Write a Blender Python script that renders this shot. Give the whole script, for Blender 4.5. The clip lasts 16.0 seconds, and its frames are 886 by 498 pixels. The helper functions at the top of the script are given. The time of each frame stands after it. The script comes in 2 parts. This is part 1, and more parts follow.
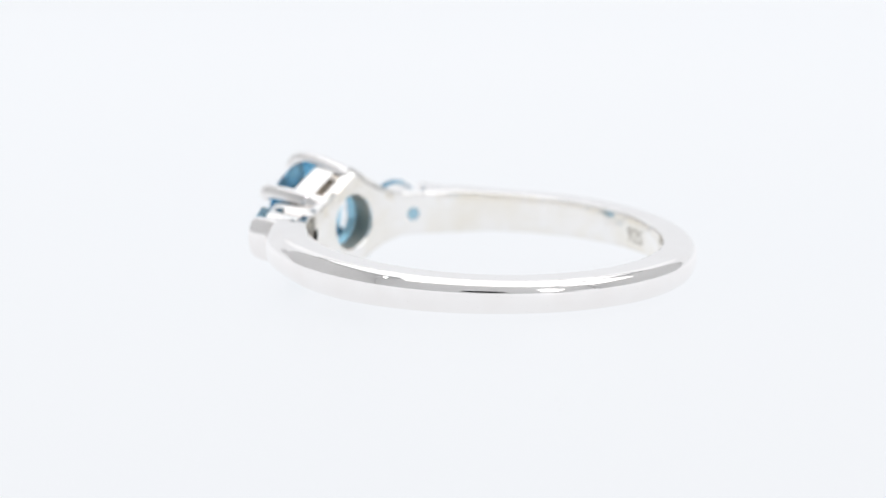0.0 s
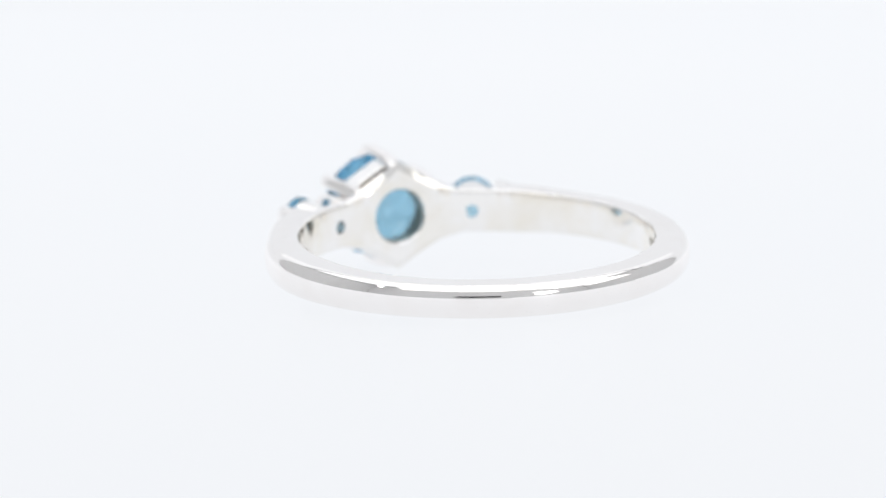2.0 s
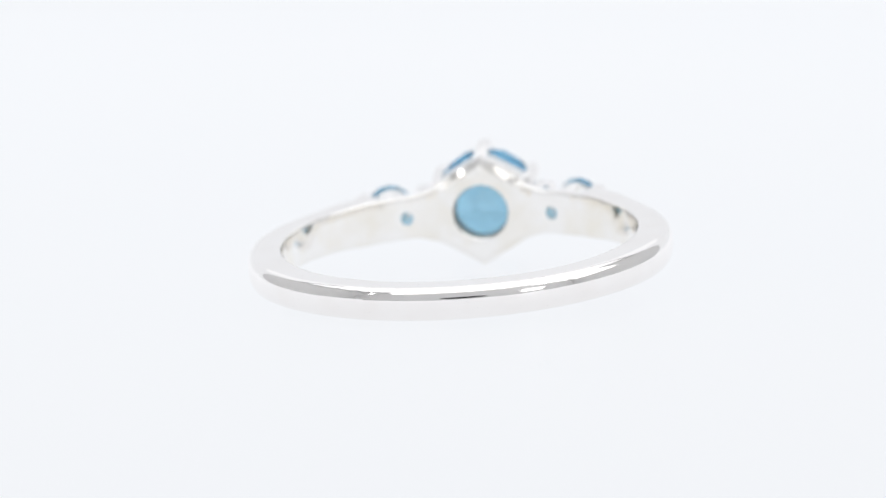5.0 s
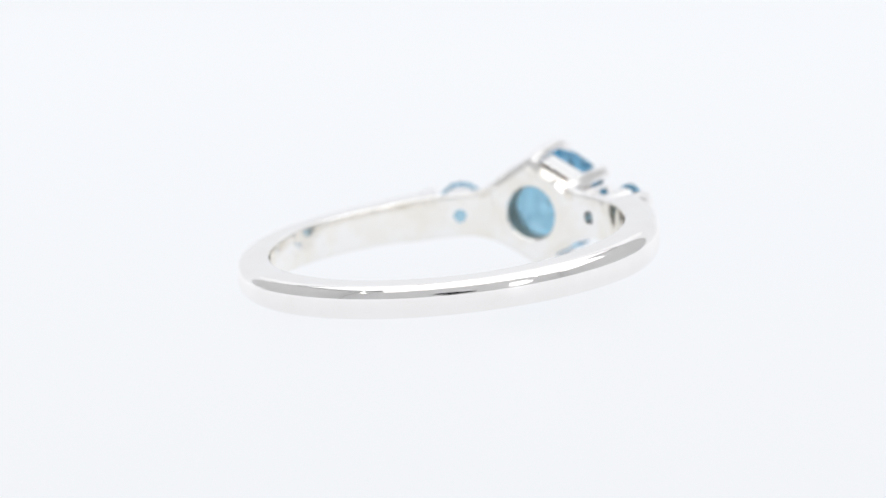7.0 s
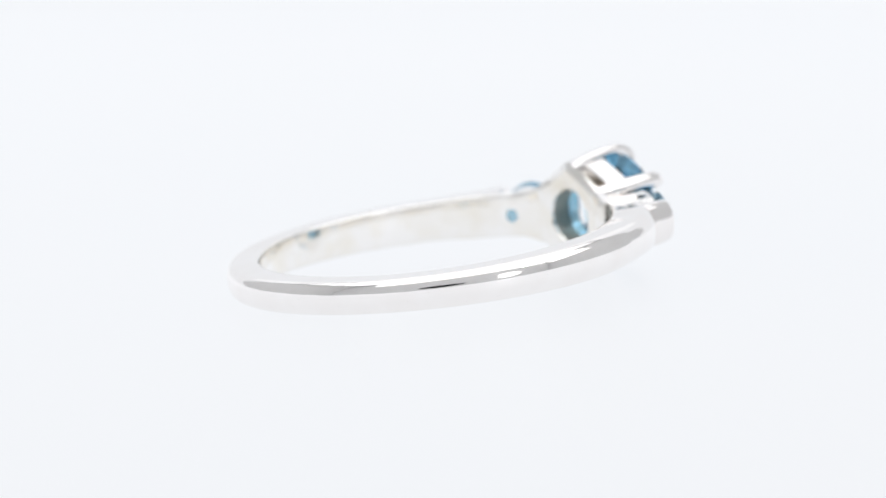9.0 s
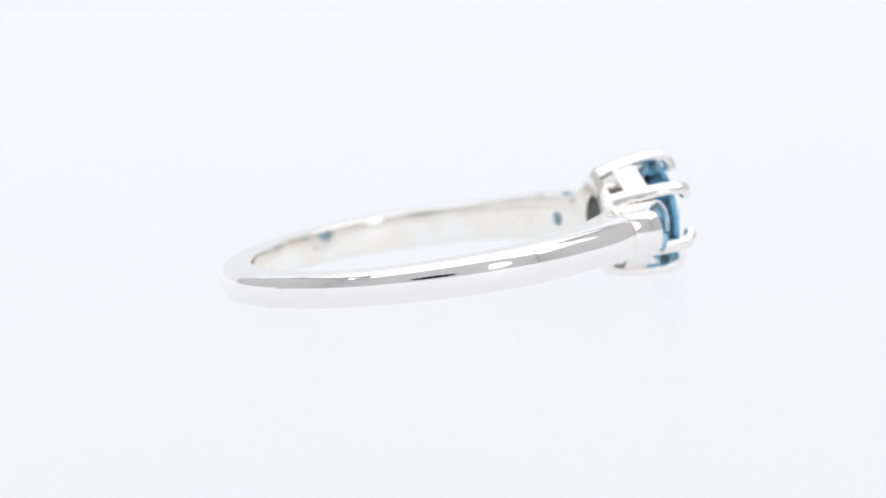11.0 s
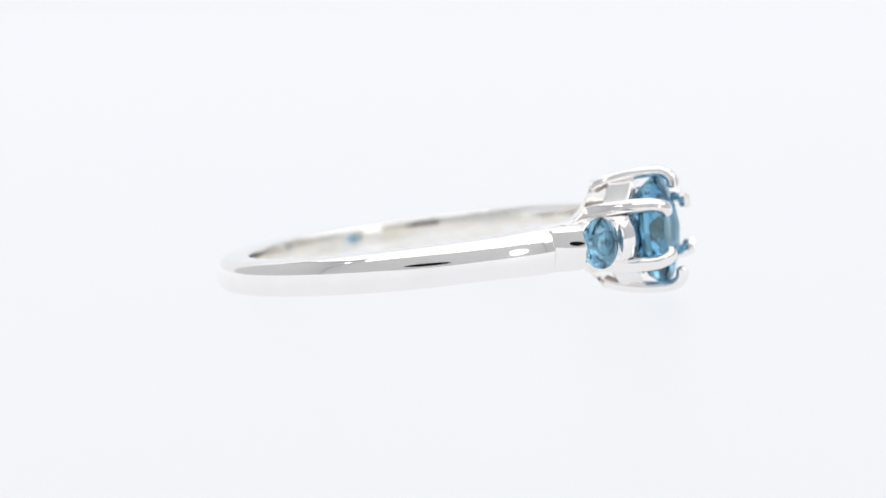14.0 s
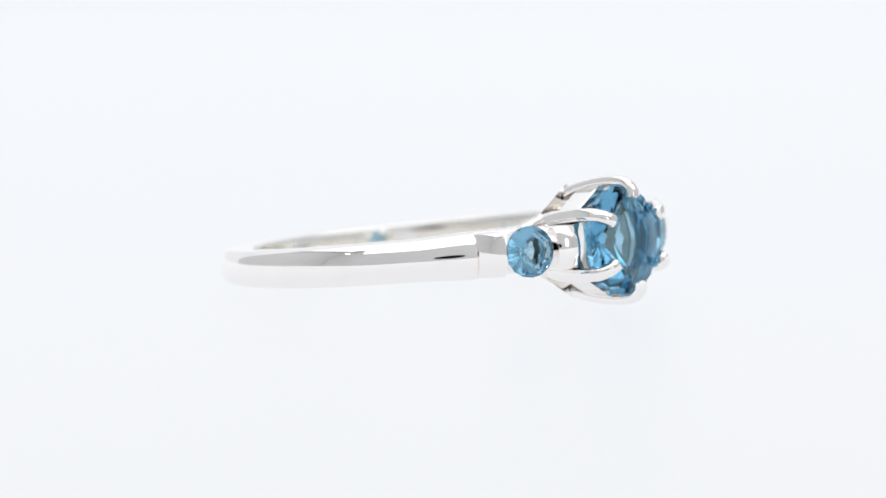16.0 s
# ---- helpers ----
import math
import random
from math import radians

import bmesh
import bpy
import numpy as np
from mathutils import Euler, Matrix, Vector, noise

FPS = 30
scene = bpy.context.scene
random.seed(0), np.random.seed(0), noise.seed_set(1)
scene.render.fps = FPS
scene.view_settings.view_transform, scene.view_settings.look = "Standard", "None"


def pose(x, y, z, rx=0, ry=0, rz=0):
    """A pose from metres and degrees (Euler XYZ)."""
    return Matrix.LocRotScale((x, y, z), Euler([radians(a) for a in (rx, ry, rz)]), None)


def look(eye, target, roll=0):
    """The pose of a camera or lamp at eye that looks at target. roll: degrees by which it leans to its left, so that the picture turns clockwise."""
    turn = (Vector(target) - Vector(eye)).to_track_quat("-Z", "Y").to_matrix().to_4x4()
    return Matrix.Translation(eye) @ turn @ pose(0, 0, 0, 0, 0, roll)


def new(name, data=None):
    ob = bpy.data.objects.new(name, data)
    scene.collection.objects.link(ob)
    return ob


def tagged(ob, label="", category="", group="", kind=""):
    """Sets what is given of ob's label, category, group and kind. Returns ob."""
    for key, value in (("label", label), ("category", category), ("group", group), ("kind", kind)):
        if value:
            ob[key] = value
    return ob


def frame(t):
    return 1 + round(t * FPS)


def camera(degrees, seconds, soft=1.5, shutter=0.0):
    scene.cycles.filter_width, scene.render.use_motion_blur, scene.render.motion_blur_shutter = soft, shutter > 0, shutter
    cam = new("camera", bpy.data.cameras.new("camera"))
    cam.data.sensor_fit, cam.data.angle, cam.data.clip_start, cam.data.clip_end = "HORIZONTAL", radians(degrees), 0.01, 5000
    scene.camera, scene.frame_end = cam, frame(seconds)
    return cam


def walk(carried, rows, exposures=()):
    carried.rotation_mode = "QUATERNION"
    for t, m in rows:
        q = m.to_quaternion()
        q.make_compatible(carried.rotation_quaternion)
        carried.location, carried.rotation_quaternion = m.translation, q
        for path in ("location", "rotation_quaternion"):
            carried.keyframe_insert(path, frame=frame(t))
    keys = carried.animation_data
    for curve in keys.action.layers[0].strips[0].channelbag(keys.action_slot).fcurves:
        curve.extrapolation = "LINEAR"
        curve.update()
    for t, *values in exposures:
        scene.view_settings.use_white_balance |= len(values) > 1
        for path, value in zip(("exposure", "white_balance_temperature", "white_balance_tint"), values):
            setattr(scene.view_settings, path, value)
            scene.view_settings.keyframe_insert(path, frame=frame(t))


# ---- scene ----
# Macro shot of a ring turning on an opal plate made white by emission. Sizes of the ring are given in millimetres and
# scaled by MM.
MM = 0.001
TAU = 2 * math.pi
TABLE_Z = -0.00194

# ---- camera: stands still, looks down on the plate by 8.1 degrees ----
cam = camera(12.615, 16.0, soft=1.6)
cam.data.dof.use_dof = True
cam.data.dof.focus_distance = 0.1825
cam.data.dof.aperture_fstop = 46
DIST, ELEV = 0.19171, radians(8.10)
EYE = Vector((-0.000680, -DIST * math.cos(ELEV), DIST * math.sin(ELEV)))
STAND = look(EYE, EYE + Vector((0, math.cos(ELEV), -math.sin(ELEV))), roll=-1.85)
walk(cam, [(0.0, STAND), (16.0, STAND)], exposures=[(0.0, 0.05), (16.0, 0.05)])

# ---- world and lamps ----
world = bpy.data.worlds.new("studio")
world.use_nodes = True
world.node_tree.nodes["Background"].inputs[0].default_value = (0.9, 0.95, 1.0, 1)
world.node_tree.nodes["Background"].inputs[1].default_value = 0.05
scene.world = world


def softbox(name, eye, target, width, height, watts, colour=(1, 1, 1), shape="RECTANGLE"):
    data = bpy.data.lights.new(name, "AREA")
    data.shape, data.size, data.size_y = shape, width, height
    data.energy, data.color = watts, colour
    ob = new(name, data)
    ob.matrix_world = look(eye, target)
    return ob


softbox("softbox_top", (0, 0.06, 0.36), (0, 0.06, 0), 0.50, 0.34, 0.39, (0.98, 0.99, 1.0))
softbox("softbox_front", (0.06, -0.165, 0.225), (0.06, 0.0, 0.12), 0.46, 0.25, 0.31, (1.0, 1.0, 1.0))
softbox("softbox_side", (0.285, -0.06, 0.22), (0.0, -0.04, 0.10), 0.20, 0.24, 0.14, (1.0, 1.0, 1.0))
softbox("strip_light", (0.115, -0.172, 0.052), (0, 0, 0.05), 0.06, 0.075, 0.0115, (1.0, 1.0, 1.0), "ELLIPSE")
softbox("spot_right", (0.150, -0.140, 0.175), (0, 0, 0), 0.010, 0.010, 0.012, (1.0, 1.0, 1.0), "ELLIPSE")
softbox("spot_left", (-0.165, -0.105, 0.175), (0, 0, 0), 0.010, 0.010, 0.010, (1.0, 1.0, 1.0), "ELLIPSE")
# weak unseen fill, added to brighten the stones and top faces from behind
softbox("added_back_fill", (0.0, 0.262, 0.20), (0.0, 0.0, 0.02), 0.42, 0.20, 0.035, (1.0, 1.0, 1.0))


# ---- materials ----
def material(name):
    mat = bpy.data.materials.new(name)
    mat.use_nodes = True
    return mat, mat.node_tree.nodes, mat.node_tree.links, mat.node_tree.nodes["Principled BSDF"]


def noise_node(nodes, links, scale, detail=4.0):
    coord = nodes.new("ShaderNodeTexCoord")
    tex = nodes.new("ShaderNodeTexNoise")
    tex.inputs["Scale"].default_value, tex.inputs["Detail"].default_value = scale, detail
    links.new(coord.outputs["Object"], tex.inputs["Vector"])
    return tex


def ramp_node(nodes, links, source, stops):
    ramp = nodes.new("ShaderNodeValToRGB")
    els = ramp.color_ramp.elements
    els[0].position, els[0].color = stops[0][0], (*stops[0][1], 1)
    els[1].position, els[1].color = stops[-1][0], (*stops[-1][1], 1)
    for pos, col in stops[1:-1]:
        els.new(pos).color = (*col, 1)
    links.new(source, ramp.inputs["Fac"])
    return ramp


def metal(name, tint, rough_low, rough_high, stain, bump_scale, bump):
    """Polished white metal: fine polishing haze and faint tarnish."""
    mat, nodes, links, bsdf = material(name)
    bsdf.inputs["Metallic"].default_value = 1.0
    large = noise_node(nodes, links, 420.0, 3.0)
    fine = noise_node(nodes, links, bump_scale, 5.0)
    ramp = ramp_node(nodes, links, large.outputs["Fac"], [(0.35, stain), (0.62, tint)])
    links.new(ramp.outputs["Color"], bsdf.inputs["Base Color"])
    rough = nodes.new("ShaderNodeMapRange")
    rough.inputs["To Min"].default_value, rough.inputs["To Max"].default_value = rough_low, rough_high
    links.new(fine.outputs["Fac"], rough.inputs["Value"])
    links.new(rough.outputs["Result"], bsdf.inputs["Roughness"])
    relief = nodes.new("ShaderNodeBump")
    relief.inputs["Strength"].default_value, relief.inputs["Distance"].default_value = bump, 0.00002
    links.new(fine.outputs["Fac"], relief.inputs["Height"])
    links.new(relief.outputs["Normal"], bsdf.inputs["Normal"])
    return mat


SILVER = metal("polished_silver", (0.990, 0.968, 0.955), 0.03, 0.07, (0.970, 0.942, 0.925), 900.0, 0.05)
SILVER_INNER = metal("brushed_inner_silver", (0.975, 0.96, 0.94), 0.07, 0.16, (0.925, 0.89, 0.82), 1500.0, 0.14)
SILVER_CAST = metal("cast_setting_silver", (0.96, 0.945, 0.93), 0.05, 0.12, (0.92, 0.905, 0.89), 1800.0, 0.12)
SILVER_DULL = metal("unpolished_silver", (0.54, 0.48, 0.41), 0.30, 0.48, (0.40, 0.34, 0.28), 2200.0, 0.35)
STAMP = metal("stamped_recess_silver", (0.76, 0.74, 0.70), 0.3, 0.5, (0.55, 0.52, 0.47), 1500.0, 0.2)


def gem_material(name, colour, ior):
    mat, nodes, links, bsdf = material(name)
    nodes.remove(bsdf)
    glass = nodes.new("ShaderNodeBsdfGlass")
    glass.inputs["Color"].default_value = (*colour, 1)
    glass.inputs["Roughness"].default_value, glass.inputs["IOR"].default_value = 0.0, ior
    tex = noise_node(nodes, links, 700.0, 2.0)
    ramp = ramp_node(nodes, links, tex.outputs["Fac"], [(0.3, tuple(c * 0.94 for c in colour)), (0.7, colour)])
    links.new(ramp.outputs["Color"], glass.inputs["Color"])
    links.new(glass.outputs["BSDF"], nodes["Material Output"].inputs["Surface"])
    return mat


TOPAZ = gem_material("deep_blue_topaz", (0.62, 0.82, 0.92), 1.62)
TOPAZ_SMALL = gem_material("light_blue_topaz", (0.69, 0.845, 0.92), 1.62)


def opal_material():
    """Slightly glossy acrylic, faintly mottled; its white is all emission, over the whole sweep."""
    mat, nodes, links, bsdf = material("glowing_opal_acrylic")
    # near-black base, so lamps throw hardly any shadow on the glowing plate
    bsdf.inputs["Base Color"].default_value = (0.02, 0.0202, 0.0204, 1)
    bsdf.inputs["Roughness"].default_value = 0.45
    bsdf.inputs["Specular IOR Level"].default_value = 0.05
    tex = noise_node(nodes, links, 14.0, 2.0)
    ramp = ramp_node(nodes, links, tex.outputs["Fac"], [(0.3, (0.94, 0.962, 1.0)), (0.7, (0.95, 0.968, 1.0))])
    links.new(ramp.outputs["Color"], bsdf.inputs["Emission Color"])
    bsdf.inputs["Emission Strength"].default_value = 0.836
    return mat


def fabric_material(name, colour):
    mat, nodes, links, bsdf = material(name)
    bsdf.inputs["Roughness"].default_value = 0.9
    tex = noise_node(nodes, links, 60.0, 5.0)
    ramp = ramp_node(nodes, links, tex.outputs["Fac"], [(0.3, tuple(c * 0.93 for c in colour)), (0.7, colour)])
    links.new(ramp.outputs["Color"], bsdf.inputs["Base Color"])
    return mat


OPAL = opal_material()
WHITE_FABRIC = fabric_material("white_tent_fabric", (0.80, 0.80, 0.80))
GREY_FABRIC = fabric_material("grey_tent_fabric", (0.65, 0.65, 0.65))
BLACK_CLOTH = fabric_material("black_cloth", (0.012, 0.012, 0.013))


# ---- mesh helpers ----
def finish(name, bm, mat, smooth=True, angle=35):
    me = bpy.data.meshes.new(name)
    bmesh.ops.recalc_face_normals(bm, faces=bm.faces[:])
    for f in bm.faces:
        f.smooth = smooth
    if smooth:
        for e in bm.edges:
            if len(e.link_faces) == 2 and e.calc_face_angle(0) > radians(angle):
                e.smooth = False
    bm.to_mesh(me)
    bm.free()
    me.materials.append(mat)
    return me


def part(name, bm, mat, parent, label="", smooth=True, angle=35):
    ob = new(name, finish(name, bm, mat, smooth, angle))
    ob.parent = parent
    return tagged(ob, label)


def loft(rows, closed=True, caps=False):
    """A skin over rows of points; closed: the last row joins the first."""
    bm = bmesh.new()
    vs = [[bm.verts.new(Vector(p) * MM) for p in row] for row in rows]
    n, m = len(vs), len(vs[0])
    for i in range(n if closed else n - 1):
        for j in range(m):
            a, b = vs[i], vs[(i + 1) % n]
            bm.faces.new((a[j], a[(j + 1) % m], b[(j + 1) % m], b[j]))
    if caps and not closed:
        bm.faces.new(vs[0])
        bm.faces.new(vs[-1][::-1])
    return bm


def smoothstep(a, b, x):
    x = min(1, max(0, (x - a) / (b - a)))
    return x * x * (3 - 2 * x)


# ---- the studio: plate, sweep, tent ----
def build_studio():
    bm = bmesh.new()
    # plate that runs flat under the ring and sweeps up behind it
    rows = []
    prof = [(-0.178, 0.0)] + [(y, 0.0) for y in (-0.12, -0.06, 0.0, 0.06, 0.12, 0.18)]
    for k in range(1, 13):
        a = k / 12 * math.pi / 2
        prof.append((0.18 + 0.10 * math.sin(a), 0.10 - 0.10 * math.cos(a)))
    prof.append((0.28, 0.37))
    for y, z in prof:
        rows.append([bm.verts.new((x, y, z + TABLE_Z)) for x in (-0.30, -0.15, 0, 0.15, 0.30)])
    for a, b in zip(rows, rows[1:]):
        for j in range(4):
            bm.faces.new((a[j], a[j + 1], b[j + 1], b[j]))
    base = bmesh.ops.extrude_face_region(bm, geom=bm.faces[:])
    for v in base["geom"]:
        if isinstance(v, bmesh.types.BMVert):
            v.co += Vector((0, 0.004 if v.co.z > 0.01 else 0, -0.004))
    tagged(new("ground", finish("ground", bm, OPAL)), "seamless opal acrylic sweep, its white put in as glow", "backdrop", kind="structure")

    def slab(name, lo, hi, mat, label):
        bm = bmesh.new()
        bmesh.ops.create_cube(bm, size=1)
        for v in bm.verts:
            v.co = Vector([l + (h - l) * (c + 0.5) for l, h, c in zip(lo, hi, v.co)])
        bmesh.ops.bevel(bm, geom=bm.edges[:], offset=0.001, segments=1, affect="EDGES")
        return tagged(new(name, finish(name, bm, mat, False)), label, "wall", kind="structure")

    slab("wall_left", (-0.31, -0.19, -0.02), (-0.302, 0.29, 0.38), GREY_FABRIC, "plain grey fabric side of a light tent")
    slab("wall_right", (0.302, -0.19, -0.02), (0.31, 0.29, 0.38), GREY_FABRIC, "plain grey fabric side of a light tent")
    slab("ceiling", (-0.31, -0.19, 0.382), (0.31, 0.29, 0.39), WHITE_FABRIC, "plain white fabric top of a light tent")
    slab("wall_behind_camera", (-0.31, -0.36, -0.02), (0.31, -0.352, 0.39), BLACK_CLOTH, "dull black cloth behind the tent opening")
    # front of the tent with an opening for the camera
    bm = bmesh.new()
    cx, cz, r = EYE.x, EYE.z, 0.036
    n = 48
    inner, outer = [], []
    for k in range(n):
        a = TAU * k / n
        c, s = math.cos(a), math.sin(a)
        inner.append((cx + 1.1 * r * c, cz - 0.004 + r * s * 0.38))
        f = min((0.30 / abs(c)) if abs(c) > 1e-6 else 9, (0.35 / s) if s > 1e-6 else 9, (0.05 / -s) if s < -1e-6 else 9)
        outer.append((cx + f * c, cz + f * s))
    front = [[bm.verts.new((x, y, z)) for x, z in ring] for y in (-0.1815, -0.1845) for ring in (inner, outer)]
    order = (front[0], front[1], front[3], front[2])
    for a, b in zip(order, order[1:] + order[:1]):
        for k in range(n):
            bm.faces.new((a[k], a[(k + 1) % n], b[(k + 1) % n], b[k]))
    tagged(new("wall_front", finish("wall_front", bm, GREY_FABRIC, False)), "grey fabric tent front with a round opening", "wall", kind="structure")


# ---- the ring ----
RI = 8.45            # inner radius
HEAD_Y = 11.62       # height of the large stone's girdle over the ring's centre


def shank_section(phi):
    """Half width, outer radius and edge rounding of the band at phi degrees from the head."""
    p = abs(phi)
    half = 0.78 + 0.20 * smoothstep(150, 45, p) + 0.09 * smoothstep(54, 39, p) + 0.40 * smoothstep(23, 11, p)
    outer = 10.10 + 0.40 * smoothstep(64, 38, p)
    if p < 38:
        outer = 9.0 + 0.55 * smoothstep(18, 24, p)
    return half, outer


def build_shank(parent):
    rows = []
    steps = [12, 15, 18, 21, 24, 27, 30, 33, 36, 37.9, 38.1, 39, 40] + [40 + (180 - 40) * k / 170 for k in range(1, 171)]
    phis = steps + [-p for p in steps[::-1][1:]]
    for phi in phis:
        half, outer = shank_section(phi)
        soft = [(0.13 * (1 - math.sin(a)), 0.15 * (1 - math.cos(a))) for a in (0, 0.3, 0.6, 0.9, 1.2, math.pi / 2)]
        pts = [(RI + d, -half + e) for d, e in soft] + [(RI - 0.015, -half * 0.4), (RI - 0.02, 0), (RI - 0.015, half * 0.4)]
        pts += [(RI + d, half - e) for d, e in soft[::-1]]
        edge = min(0.52 + 0.20 * smoothstep(90, 48, abs(phi)), outer - RI - 0.45)
        ridge = 0.80 + 0.15 * smoothstep(90, 50, abs(phi))
        flat = outer - edge
        pts.append((RI + 0.3, half))
        for k in range(41):
            a = math.pi / 2 - math.pi * k / 40
            sn = math.sin(a)
            pts.append((flat + edge * math.cos(a), half * math.copysign(abs(sn) ** ridge, sn)))
        pts.append((RI + 0.3, -half))
        s, c = math.sin(radians(phi)), math.cos(radians(phi))
        rows.append([(r * s, r * c, z) for r, z in pts])
    bm = loft(rows, closed=False, caps=True)
    shank = part("shank", bm, SILVER, parent, "polished silver band with a softly rounded outer face", angle=30)
    shank.data.materials.append(SILVER_INNER)
    for f in shank.data.polygons:
        r = math.hypot(f.center.x, f.center.y) / MM
        if r < RI + 0.06:
            f.material_index = 1
    return shank


def drill(ob, places, radius):
    """Round holes through ob along its radii, cut at a thousand times the size."""
    ob.data.transform(Matrix.Scale(1 / MM, 4))
    for phi in places:
        bm = bmesh.new()
        bmesh.ops.create_cone(bm, cap_ends=True, segments=24, radius1=radius, radius2=radius, depth=4)
        m = Matrix.Rotation(radians(-phi), 4, "Z") @ Matrix.Translation((0, 9, 0)) @ Matrix.Rotation(radians(90), 4, "X")
        bm.transform(m)
        cutter = new("cutter", finish("cutter", bm, SILVER_CAST))
        mod = ob.modifiers.new("drill", "BOOLEAN")
        mod.operation, mod.object, mod.solver = "DIFFERENCE", cutter, "FAST"
        me = bpy.data.meshes.new_from_object(ob.evaluated_get(bpy.context.evaluated_depsgraph_get()))
        ob.modifiers.clear()
        ob.data = me
        for f in me.polygons:
            off = m.inverted() @ f.center
            if math.hypot(off.x, off.y) < 1.2:
                f.use_smooth = False
        bpy.data.objects.remove(cutter)
    ob.data.transform(Matrix.Scale(MM, 4))


def hexagon(a, r):
    """Distance to the side of a hexagon with corners at +z and -z, with softened corners."""
    k = math.radians(60)
    b = (a + math.radians(30)) % k - k / 2
    return r * math.cos(math.radians(30)) / math.cos(b)


def build_base_plate(parent):
    rows = []
    n = 96
    for k in range(n):
        a = TAU * k / n
        h = hexagon(a - math.pi / 2 + math.radians(30), 2.72)
        hole = 1.33

        def inner_y(r):
            x = r * math.cos(a)
            return math.sqrt(RI * RI - x * x) - 0.03
        row = []
        for r in (hole + 0.05, 1.65, 2.0, h - 0.25, h - 0.06):
            r = min(r, h - 0.40 + 0.01 * r)
            row.append((r * math.cos(a), inner_y(r), r * math.sin(a)))
        y0 = inner_y(h)
        row += [((h - 0.08) * math.cos(a), y0 + 0.2, (h - 0.08) * math.sin(a)), (h * math.cos(a), 8.64, h * math.sin(a))]
        row += [((h - 0.08) * math.cos(a), 8.64, (h - 0.08) * math.sin(a)), (1.9 * math.cos(a), 8.64, 1.9 * math.sin(a))]
        row += [(hole * math.cos(a), 8.64, hole * math.sin(a)), (hole * math.cos(a), inner_y(hole) + 0.06, hole * math.sin(a))]
        rows.append(row)
    part("base_plate", loft(rows), SILVER_INNER, parent, "hexagonal silver base with a round hole", angle=30)


def build_gallery(parent):
    rows = []
    n = 96
    for k in range(n):
        a = TAU * k / n
        h = hexagon(a - math.pi / 2 + math.radians(30), 2.60)
        prof = [(h - 0.05, 9.42), (h, 9.47), (h + 0.06, 10.60), (h + 0.01, 10.67), (h - 0.12, 10.67), (2.02, 10.62), (1.52, 10.16), (1.42, 9.95), (1.38, 9.42)]
        rows.append([(r * math.cos(a), y, r * math.sin(a)) for r, y in prof])
    part("gallery", loft(rows), SILVER_CAST, parent, "silver gallery wall joining the prongs", angle=30)


def build_collet(parent):
    """Tapered tube between the base and the large stone."""
    rows = []
    for k in range(64):
        c, s = math.cos(TAU * k / 64), math.sin(TAU * k / 64)
        prof = [(1.325, 8.5), (1.325, 8.9), (1.325, 9.40), (1.36, 9.44), (1.50, 9.44), (1.56, 9.40), (1.56, 9.0), (1.55, 8.5)]
        rows.append([(r * c, y, r * s) for r, y in prof])
    part("collet", loft(rows), SILVER_DULL, parent, "tapered silver tube under the large stone", angle=30)


def build_prongs(parent):
    path = [(2.24, 8.68), (2.32, 8.9), (2.47, 9.3), (2.61, 10.0), (2.69, 10.6), (2.73, 11.1), (2.73, 11.58), (2.69, 11.96),
            (2.57, 12.20), (2.40, 12.38), (2.19, 12.46), (2.00, 12.45)]
    rows = []
    for i, (r, y) in enumerate(path):
        a, b = path[max(0, i - 1)], path[min(len(path) - 1, i + 1)]
        t = Vector((b[0] - a[0], b[1] - a[1])).normalized()
        nrm = Vector((t.y, -t.x))
        f = i / (len(path) - 1)
        wide = 0.40 - 0.13 * f if i < 8 else 0.30 + 0.012 * (i - 8)
        deep = 0.30 - 0.05 * f if i < 8 else 0.27 + 0.01 * (i - 8)
        row = []
        for k in range(14):
            u = TAU * k / 14
            cu, su = math.cos(u), math.sin(u)
            cu, su = math.copysign(abs(cu) ** 0.75, cu), math.copysign(abs(su) ** 0.75, su)
            d = nrm * deep * cu
            row.append((wide * su, y + d.y, r + d.x))
        rows.append(row)
    end = rows[-1]
    mid = Vector((sum(p[0] for p in end) / 14, sum(p[1] for p in end) / 14, sum(p[2] for p in end) / 14))
    for g, push in ((0.7, 0.09), (0.3, 0.14)):
        rows.append([tuple(mid + (Vector(p) - mid) * g + Vector((0, -0.15, -1)).normalized() * push) for p in end])
    bm = loft(rows, closed=False, caps=True)
    first = part("prong", bm, SILVER, parent, "rounded silver claw", angle=50)
    for k in range(1, 6):
        ob = new("prong", first.data)
        ob.parent = parent
        ob.matrix_basis = Matrix.Rotation(TAU * k / 6, 4, "Y")
        tagged(ob, "rounded silver claw")


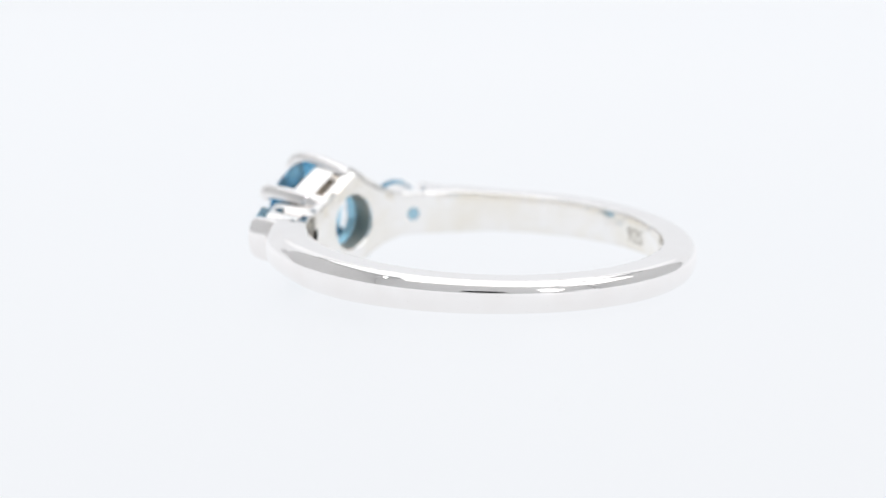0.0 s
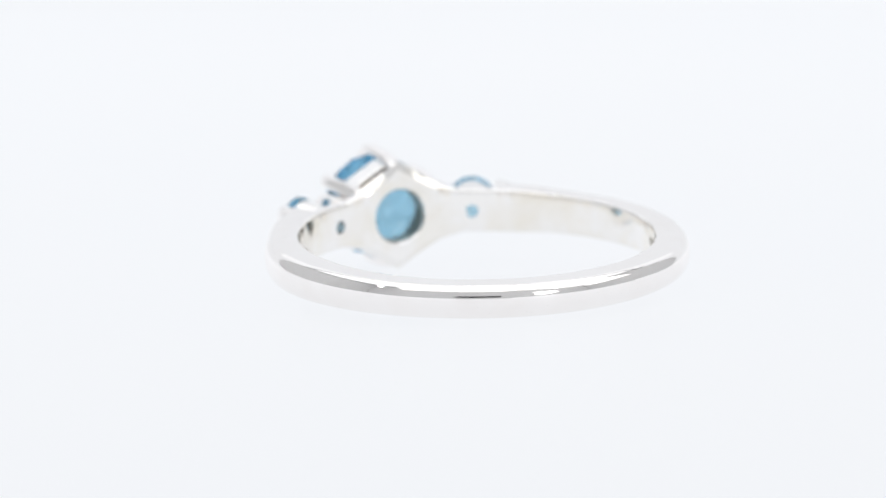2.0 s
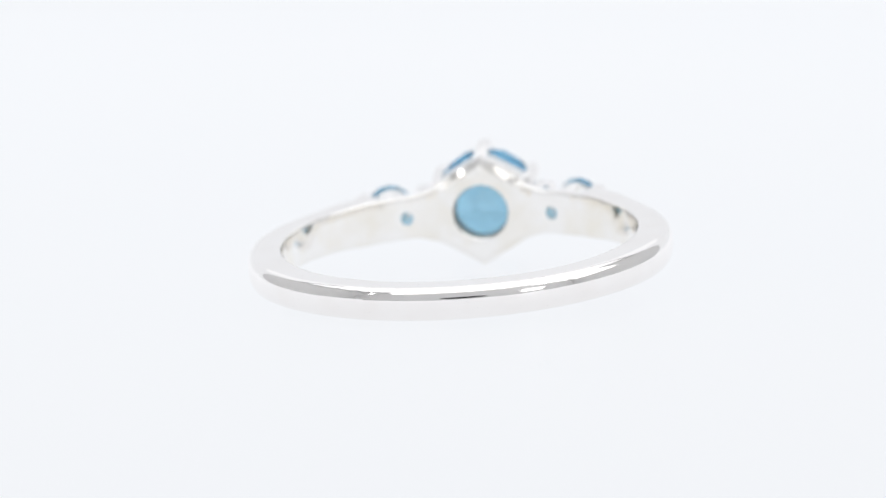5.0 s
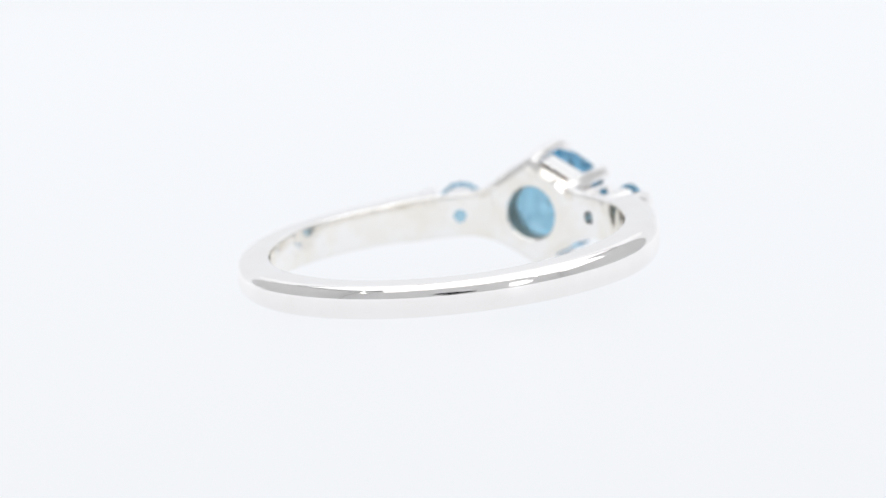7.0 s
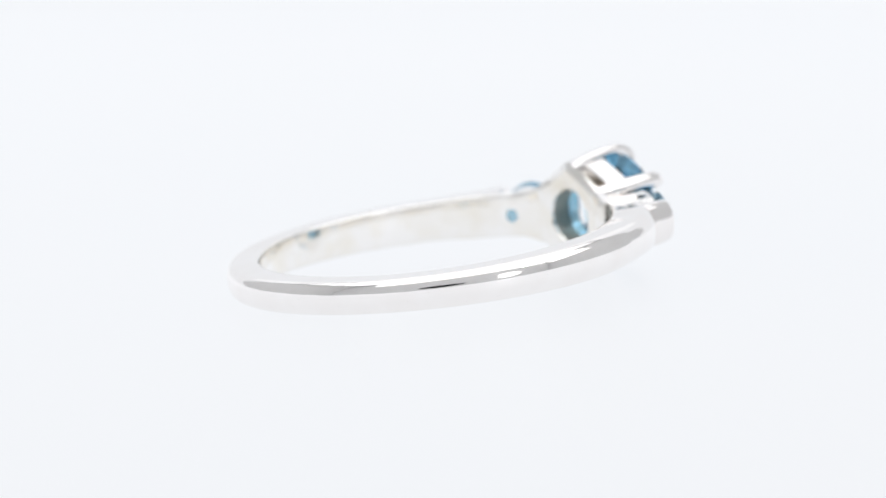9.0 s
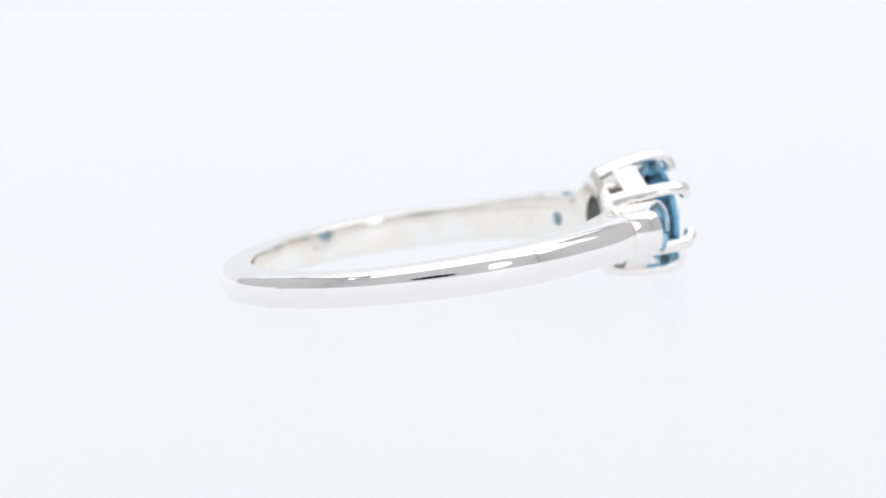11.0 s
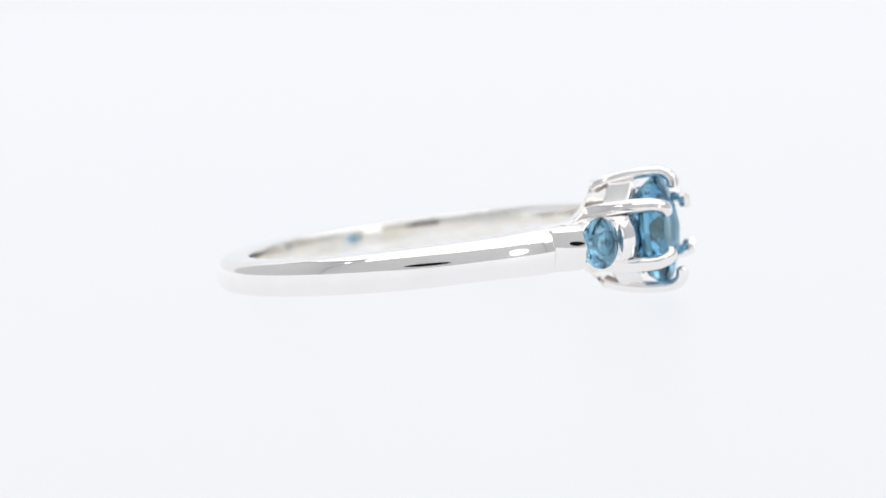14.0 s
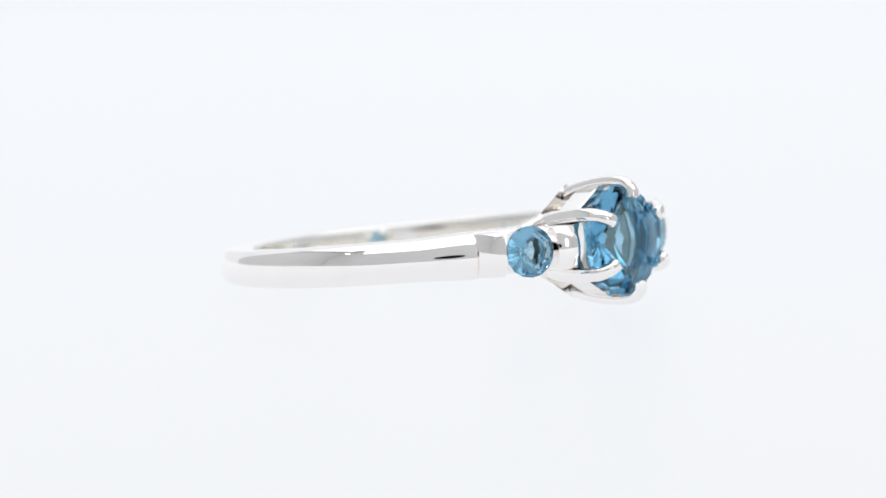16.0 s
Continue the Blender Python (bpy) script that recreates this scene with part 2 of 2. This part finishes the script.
def brilliant(radius, crown, pavilion, table, girdle=0.05):
    """A round brilliant cut with its table facing +y and its girdle at y = 0."""
    pts = []
    for k in range(8):
        a = TAU * k / 8
        pts.append((table * radius, a, crown))
        pts.append((0.80 * radius, a + TAU / 16, crown * 0.56))
    for k in range(16):
        a = TAU * k / 16
        pts.append((radius, a, girdle * radius))
        pts.append((radius, a, -girdle * radius))
    for k in range(8):
        pts.append((0.87 * radius, TAU * k / 8 + TAU / 16, -pavilion * 0.30))
        pts.append((0.10 * radius, TAU * k / 8, -pavilion))
    bm = bmesh.new()
    for r, a, y in pts:
        bm.verts.new(Vector((r * math.cos(a), y, r * math.sin(a))) * MM)
    bmesh.ops.convex_hull(bm, input=bm.verts[:])
    bmesh.ops.dissolve_limit(bm, angle_limit=radians(1.0), verts=bm.verts[:], edges=bm.edges[:])
    return bm


def build_side_setting(parent, side):
    """Small stone held between two silver bars on the shoulder."""
    def at(phi, r, z):
        s, c = math.sin(radians(phi)), math.cos(radians(phi))
        return (side * r * s, r * c, z)

    def bar(name, phi0, phi1, r0, r1a, r1b, half, label, rise):
        rows = []
        for f, grow, lift in rise:
            phi = phi0 + (phi1 - phi0) * f
            top = r1a + (r1b - r1a) * lift + grow
            h = half + grow
            sec = [(r0, -h * 0.86), (r0 + 0.4, -h * 0.97), (top - 0.50, -h), (top - 0.30, -h * 0.93), (top - 0.14, -h * 0.72), (top - 0.04, -h * 0.40), (top, 0),
                   (top - 0.04, h * 0.40), (top - 0.14, h * 0.72), (top - 0.30, h * 0.93), (top - 0.50, h), (r0 + 0.4, h * 0.97), (r0, h * 0.86)]
            rows.append([at(phi, r, z) for r, z in sec])
        part(name, loft(rows, closed=False, caps=True), SILVER, parent, label, angle=40)

    bar("shoulder_bar", 38.6, 32.0, 8.9, 10.28, 11.47, 1.03, "polished silver bar at the end of the band",
        ((0, -0.05, 0), (0.06, 0, 0.06), (0.2, 0, 0.25), (0.35, 0, 0.43), (0.5, 0, 0.60), (0.65, 0, 0.75), (0.8, 0, 0.88), (0.93, 0, 0.98), (1, -0.06, 1)))
    bar("inner_bar", 18.4, 13.2, 8.9, 11.40, 11.62, 1.02, "polished silver bar beside the claws", ((0, -0.07, 0), (0.12, 0, 0.12), (0.5, 0, 0.5), (0.88, 0, 0.88), (1, -0.07, 1)))
    x, y, z = at(25.6, 11.08, 0)
    stand = Matrix.Translation((x * MM, y * MM, 0)) @ Matrix.Rotation(-side * radians(25.5), 4, "Z")
    rows = []
    for k in range(40):
        c, s = math.cos(TAU * k / 40), math.sin(TAU * k / 40)
        prof = [(0.36, -1.95), (0.36, -1.15), (0.62, -0.75), (0.90, -0.36), (0.95, -0.31), (1.01, -0.31), (1.05, -0.36), (1.04, -0.55), (0.95, -1.0), (0.92, -1.95)]
        rows.append([(r * c, h, r * s) for r, h in prof])
    seat = part("side_seat", loft(rows), SILVER_CAST, parent, "tapered silver cup under the small stone", angle=30)
    seat.matrix_basis = stand
    ob = part("side_stone", brilliant(1.19, 0.36, 0.90, 0.56), TOPAZ_SMALL, parent, "small round faceted light blue topaz", smooth=False)
    ob.matrix_basis = stand


def build_hallmark(parent):
    """The fineness stamp 925 on the inner face of the band."""
    data = bpy.data.curves.new("stamp_text", "FONT")
    data.body, data.size, data.align_x, data.align_y = "925", 1.0, "CENTER", "CENTER"
    data.extrude = 0.006
    temp = new("temp_text", data)
    me = bpy.data.meshes.new_from_object(temp.evaluated_get(bpy.context.evaluated_depsgraph_get()))
    bpy.data.objects.remove(temp)
    me.name = "hallmark"
    for v in me.vertices:
        phi = radians(HALLMARK_PHI) + v.co.x / RI
        r = RI - 0.028 - v.co.z
        v.co = Vector((r * math.sin(phi), r * math.cos(phi), v.co.y - 0.10)) * MM
    me.materials.clear()
    me.materials.append(STAMP)
    ob = new("hallmark", me)
    ob.parent = parent
    tagged(ob, "stamped fineness mark 925")


HALLMARK_PHI = 110.5


def build_ring():
    ring = new("ring")
    ring.empty_display_size = 0.01
    tagged(ring, "polished silver ring with three round blue topaz stones", "ring")
    shank = build_shank(ring)
    drill(shank, (25.2, -25.2), 0.33)
    build_base_plate(ring)
    build_gallery(ring)
    build_collet(ring)
    build_prongs(ring)
    stone = part("centre_stone", brilliant(2.55, 0.56, 1.95, 0.57), TOPAZ, ring, "large round faceted deep blue topaz", smooth=False)
    stone.location = (0, HEAD_Y * MM, 0)
    for side in (1, -1):
        build_side_setting(ring, side)
    build_hallmark(shank)
    return ring


build_studio()
RING = build_ring()


# the turning plate's small unevenness: seconds and extra turn in degrees
UNEVEN = [(0, 0.7), (3.5, -0.6), (7, -0.3), (9.5, 0.3), (16, -0.05)]


def uneven(t):
    for a, b in zip(UNEVEN, UNEVEN[1:]):
        if t <= b[0]:
            return a[1] + (b[1] - a[1]) * smoothstep(a[0], b[0], t)
    return UNEVEN[-1][1]


def ring_pose(t):
    spin = pose(0, 0, 0, 0, 0, -11.129 * t)
    base = pose(0.001301, -0.000721, 0.000000, 0, 0, 48.31 + uneven(t))
    return spin @ base @ pose(0, 0, 0, 0, -1.48, 0) @ pose(0, 0, 0, 5.49, 0, 0)


def motions():
    walk(RING, [(t, ring_pose(t)) for t in [k * 0.5 for k in range(33)]])


motions()
